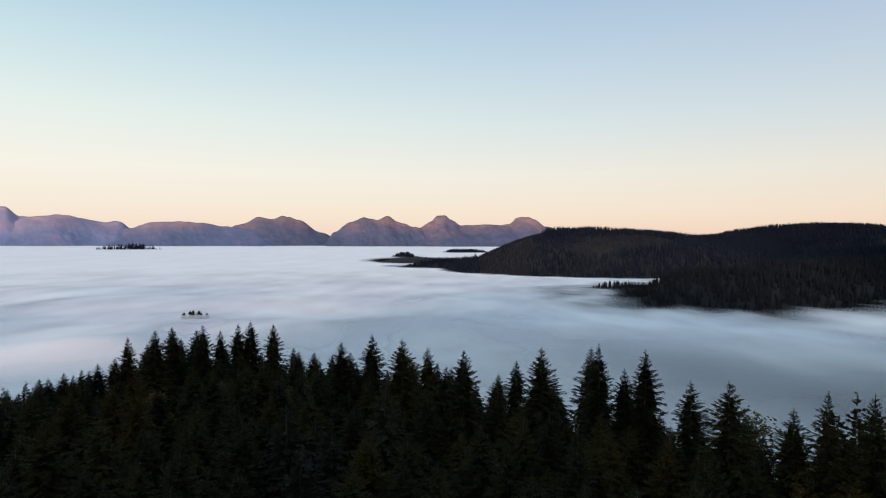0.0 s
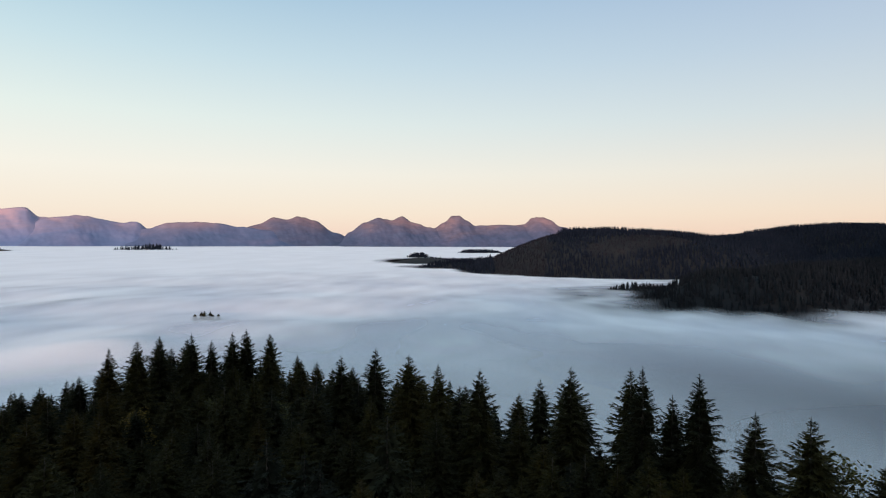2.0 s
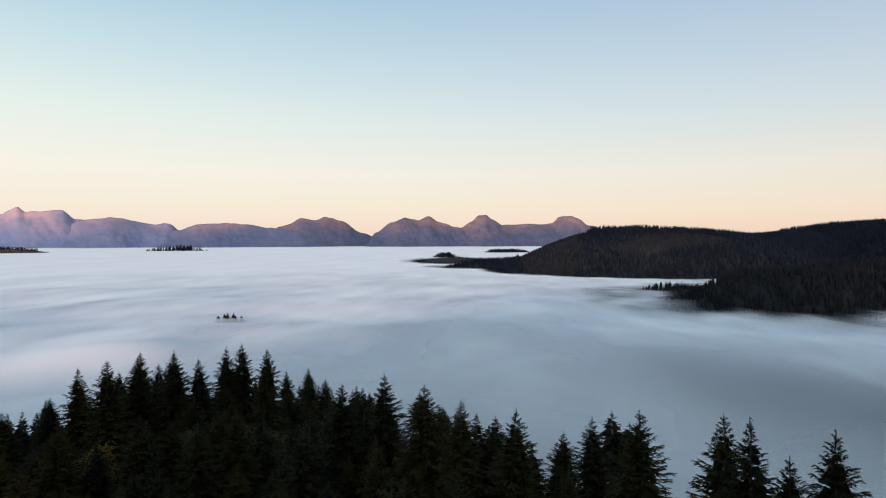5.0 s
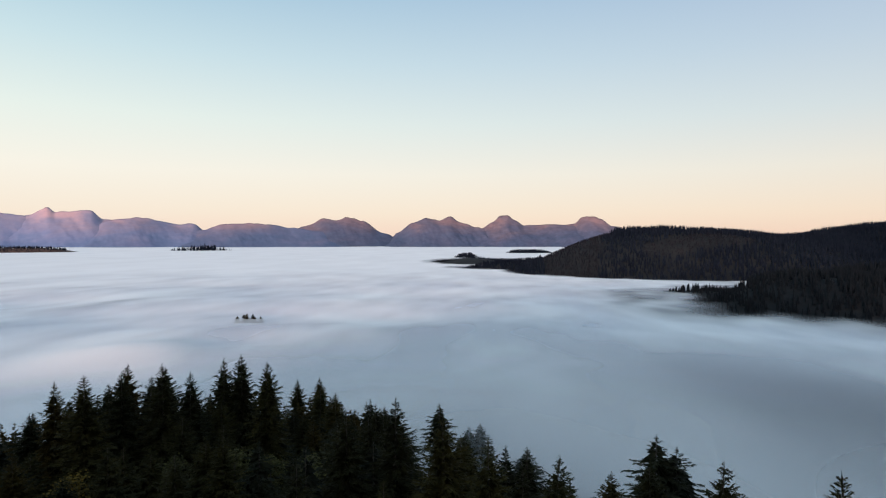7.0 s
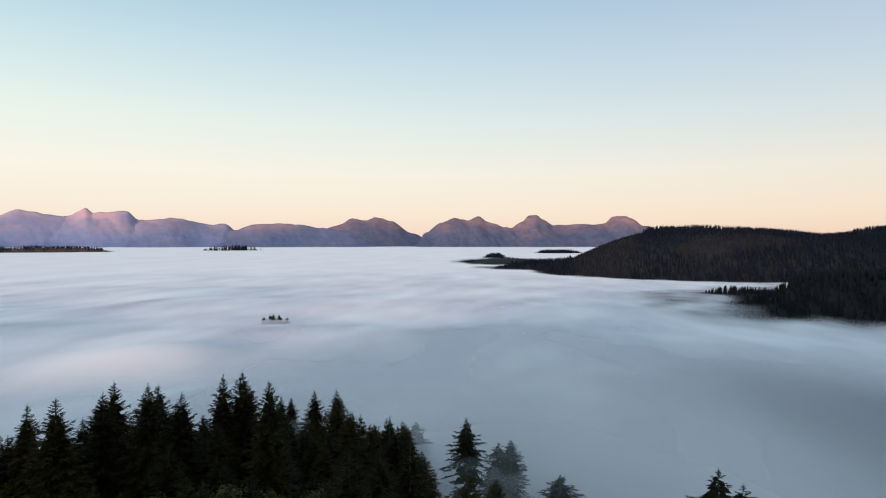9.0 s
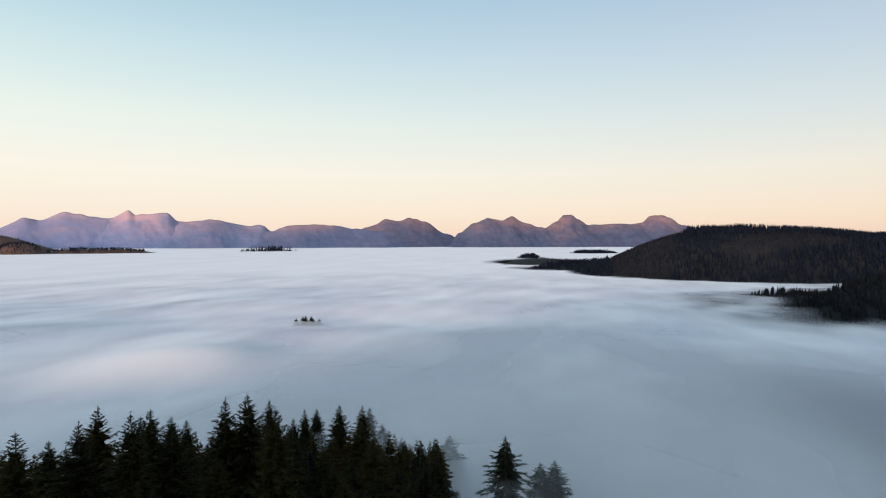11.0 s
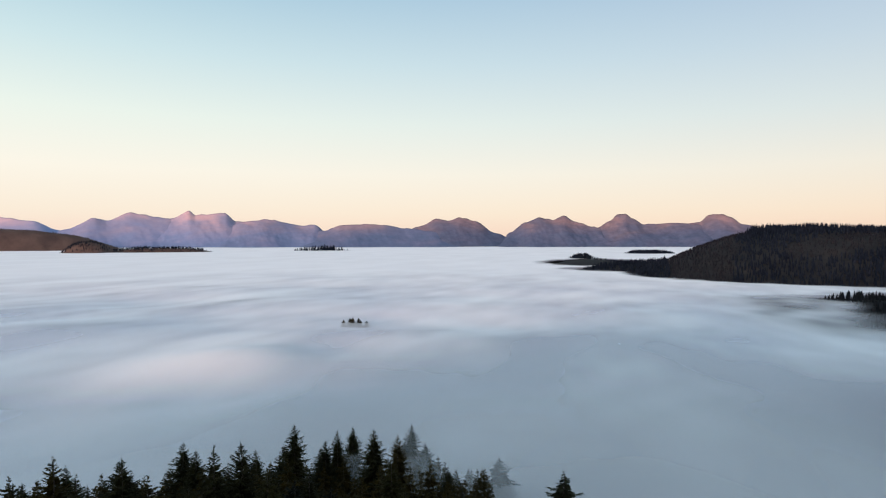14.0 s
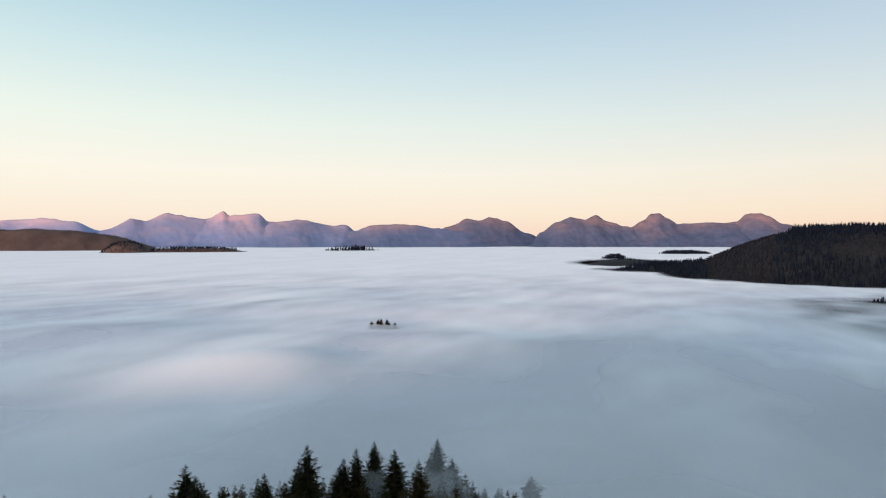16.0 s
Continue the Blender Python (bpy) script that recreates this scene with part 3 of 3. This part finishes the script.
KINDS.append(tree("broadleaf_tree", TALL, broadleaf_crown(rng, TALL, 3.4), LEAVES, rng, "small olive-yellow broadleaf tree among the conifers"))


def plant(kind, x, y, top, turn, size=1.0):
    """A tree whose tip stands at that height, over the ground below it."""
    ob = KINDS[kind]
    base_z = float(land(x, y))
    s = (top - base_z) / TALL
    m = Matrix.Translation((x, y, base_z)) @ Matrix.Rotation(turn, 4, "Z")
    made = copy_thing(ob, m)
    made.scale = (size, size, s)
    return made
# tips of the trees that stand out: place and height
CREST = ((-63, 93, 39.5), (-61, 103, 39.8), (-63.7, 113.4, 38.8), (-46.7, 93.5, 47), (-52.7, 96.7, 45.4), (-46.3, 99, 46.2), (-48.8, 104, 46),
         (-41.7, 99.5, 47.1), (-46, 107.5, 45), (-40, 102.5, 45.6), (-39.5, 110, 45.8), (-37.4, 110.6, 46.2), (-32, 105.8, 46.3),
         (-54.1, 105.8, 41.3), (-57.2, 112.4, 41.5), (-50.8, 112, 42.7), (-71.8, 116.2, 36), (-28.6, 123.7, 38.1), (-34.6, 135.4, 36.1))
SPUR = ((-16.4, 84.6, 46.7), (-12.2, 84.8, 47.8), (-7.7, 79.3, 48), (-4.2, 76, 47.6), (-3, 86.8, 43.4), (0.1, 71.8, 48), (4.1, 79, 41),
        (7.5, 80.7, 45), (9, 70, 48.6), (14.4, 68.3, 48.9), (13.9, 62.9, 50.2), (17.1, 64.8, 47.2), (18.5, 62.4, 49.7), (22.8, 61.4, 46.8),
        (23.7, 55.2, 48.2), (28.9, 54.1, 46), (31, 52.4, 48), (33.7, 50.6, 48.2), (-7, 88, 43.8), (-1, 92.6, 41.4), (-20.3, 120, 34.8))
SLOPE = ((-47.8, 161, 31.2), (-39.2, 149.5, 34.6), (-62.8, 185, 23.3), (-61, 169.5, 25.4), (-57.8, 168, 28), (-64, 160.4, 27.2), (-63.2, 172, 23),
         (-56.5, 151, 34.2), (-67.3, 139.7, 33.9), (-60.6, 134, 35.4), (-59.2, 145, 32), (-38.6, 173, 21.3))
MISTY = ((-56, 202.5, 19.2), (-35.4, 203.8, 13), (-17.6, 167.2, 25.2), (-8.9, 173.8, 19), (-11.6, 176.5, 17.4), (0.9, 161, 17), (17.1, 118.4, 35),
         (19.6, 117.8, 33.6), (-53.4, 204.7, 14.5), (-59, 206, 14), (-50.5, 199, 13.5), (-64, 198, 15.5), (-66.5, 191, 17), (-47, 190, 15), (-70, 196, 13))
YOUNG = ((-32, 97, 38.2), (-25, 101, 36.5), (-29, 99.5, 36.8), (26.6, 56, 44.6), (-21, 97, 37.5), (-36, 92, 39), (-44, 88, 38.5))
placed = []
for group, kinds in ((CREST, 6), (SPUR, 6), (SLOPE, 6), (MISTY, 0), (YOUNG, -1)):
    for k, (x, y, top) in enumerate(group):
        kind = 8 if kinds < 0 else ((6 + k % 2 if k not in (0, 3) else 1) if kinds == 0 else k % kinds)
        plant(kind, x, y, top, rng.uniform(0, 6.28), rng.uniform(0.98, 1.2) * (1.35 if kinds == 0 else 1.0))
        placed.append((x, y))
fill = []
tries = 0
while tries < 16000:
    tries += 1
    x, y = rng.uniform(-98, 44), rng.uniform(8, 205)
    edge = 46 if y < 64 else (31 - (y - 55) * 0.8 if y < 95 else -12 - 0.25 * (y - 95))
    if x > edge or any((x - a) ** 2 + (y - b) ** 2 < (3.1 if x > 5 and y < 70 else 3.8) ** 2 for a, b in placed):
        continue
    top = float(land(x, y)) + (rng.uniform(16, 22) if y < 125 else rng.uniform(18, 24))
    if (x > 8 and y < 52) or (x > 19 and y < 66):
        top = max(top, rng.uniform(41.5, 45.5))      # tall stand on the eastern brow
    placed.append((x, y))
    fill.append((x, y, top))
for _ in range(900):      # lower trees on the eastern brow
    x, y = rng.uniform(22, 58), rng.uniform(40, 68)
    if not any((x - a) ** 2 + (y - b) ** 2 < 2.7 ** 2 for a, b in placed):
        placed.append((x, y))
        fill.append((x, y, rng.uniform(35.5, 40.5)))
fill.sort(key=lambda p: (p[0] + 20) ** 2 + (p[1] - 85) ** 2)
for k, (x, y, top) in enumerate(fill[:280]):
    plant(rng.randrange(6) if rng.random() < 0.9 else 6 + k % 2, x, y, top, rng.uniform(0, 6.28), rng.uniform(0.85, 1.1))
# the rest of the wood, outside the crowd below the viewer, as one body of trees
wood_v, wood_f = [], []
for x, y, top in fill[280:]:
    v, f = conifer_crown(rng, TALL, rng.uniform(3.4, 4.2), 18.0, 0.9, 5, 0.25, NEEDLES, fine=0.55)
    g0 = float(land(x, y))
    q, k0 = (top - g0) / TALL, len(wood_v)
    wood_v += [(x + a, y + b, g0 + c * q) for a, b, c in v]
    wood_f += [tuple(i + k0 for i in face) for face in f]
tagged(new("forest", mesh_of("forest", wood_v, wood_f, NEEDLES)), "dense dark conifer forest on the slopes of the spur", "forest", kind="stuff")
for k, ob in enumerate(KINDS):
    x, y = -20 + 7 * k, 2 - 3 * (k % 2)
    ob.location = (x, y, float(land(x, y)))
# drowned tips far out in the fog
tip = float(fog_top(np.array([[-201.0]]), np.array([[480.0]]))[0, 0]) - 0.4
for k, (dx, dy) in enumerate(((0, 0), (-6, 3), (-11, -2), (5, 4), (10, 1), (15, 5))):
    plant(k % 6, -201 + dx * 0.6, 480 + dy, tip + (4.8, 4.0, 3.0, 4.2, 2.8, 2.0)[k], k * 1.0)


# ---- woods across the water ----
def wood(name, label, spots, heights, mat, seed):
    """Many small conifers as one mesh: ragged tiers on a stem."""
    g = np.random.default_rng(seed)
    n = len(spots)
    z = land(spots[:, 0], spots[:, 1])
    sides, tiers = 5, 3
    V, F = [], []
    per = tiers * (sides + 1)
    base_i = np.arange(n) * per
    for t in range(tiers):
        lo, hi = 0.10 + 0.27 * t, (0.62, 0.84, 1.0)[t]
        rad = (0.14, 0.105, 0.068)[t]
        off = t * (sides + 1)
        turn = g.uniform(0, 6.28, n)
        V.append(np.stack([spots[:, 0] + g.normal(0, .15, n), spots[:, 1] + g.normal(0, .15, n), z + heights * hi], -1))
        for s in range(sides):
            a = turn + 6.283 * s / sides
            r = heights * rad * g.uniform(0.6, 1.3, n)
            V.append(np.stack([spots[:, 0] + r * np.cos(a), spots[:, 1] + r * np.sin(a), z + heights * (lo + g.uniform(-.05, .05, n))], -1))
        for s in range(sides):
            F.append(np.stack([base_i + off, base_i + off + 1 + s, base_i + off + 1 + (s + 1) % sides], -1))
    verts = np.stack(V, 1).reshape(-1, 3)
    faces = np.stack(F, 1).reshape(-1, 3)
    me = mesh_of(name, verts.tolist(), faces.tolist(), mat)
    return tagged(new(name, me), label, "forest", kind="stuff")


def scatter(seed, x0, x1, y0, y1, count, keep):
    g = np.random.default_rng(seed)
    p = np.stack([g.uniform(x0, x1, count), g.uniform(y0, y1, count)], -1)
    z = land(p[:, 0], p[:, 1])
    return p[keep(p[:, 0], p[:, 1], z)]


def dry(x, y, z):
    return z > fog_level(x, y) - 34


def wooded(seed, x0, x1, y0, y1, count, where, tall, low=0.6):
    p = scatter(seed, x0, x1, y0, y1, count, lambda x, y, z: dry(x, y, z) & where(x, y))
    h = np.random.default_rng(seed + 100)
    stand = 0.85 + 0.22 * swell(p[:, 0], p[:, 1], 120, seed)
    return p, tall * stand * h.uniform(low, 1.0, len(p)) ** 0.8


def felled(x, y):
    """Ground felled and planted anew: the left flank of the hill and a strip below its crest."""
    flank = (x < 205 + 0.35 * (y - 1250) + 26 * swell(x, y, 70, 2.0)) & (x > 70)
    strip = bump_at(x, y, 330, 1120, 1.0, 120, 45, 8) > 0.5
    return (flank | strip) & (y > 1030)


def tall_wood(x, y):
    return (y > 900 + 0.05 * x) & ((x > 90) | (y < 1490)) & ~felled(x, y)


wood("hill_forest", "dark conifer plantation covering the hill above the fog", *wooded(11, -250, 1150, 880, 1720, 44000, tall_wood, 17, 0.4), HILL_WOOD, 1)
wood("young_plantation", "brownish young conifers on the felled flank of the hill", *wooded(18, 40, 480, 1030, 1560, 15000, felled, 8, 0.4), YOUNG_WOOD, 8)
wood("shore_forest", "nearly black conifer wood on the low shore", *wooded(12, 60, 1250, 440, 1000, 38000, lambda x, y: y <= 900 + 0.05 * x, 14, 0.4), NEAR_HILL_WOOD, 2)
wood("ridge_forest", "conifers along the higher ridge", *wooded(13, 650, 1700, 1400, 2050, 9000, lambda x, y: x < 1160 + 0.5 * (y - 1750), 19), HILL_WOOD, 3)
wood("islet_forest", "small dark conifers on a round islet", *wooded(14, -230, -20, 1980, 2160, 2600, lambda x, y: y > 0, 21, 0.35), HILL_WOOD, 4)
wood("islet_forest", "small dark conifers on a low islet", *wooded(17, -60, 290, 2540, 2780, 4500, lambda x, y: y > 0, 17, 0.4), HILL_WOOD, 7)
wood("island_forest", "dark conifers on a low island in the fog", *wooded(15, -1720, -1240, 2680, 3000, 1300, lambda x, y: y > 0, 36, 0.45), HILL_WOOD, 5)
wood("western_forest", "brown heath and conifers on the western hill", *wooded(16, -3750, -1780, 1650, 2750, 24000, lambda x, y: y > 0, 8, 0.3), HEATH_WOOD, 6)
wood("western_wood", "dark conifers on the low end of the western hill", *wooded(19, -2420, -1740, 1960, 2600, 9000, lambda x, y: x + y < 560, 15, 0.35), HILL_WOOD, 9)
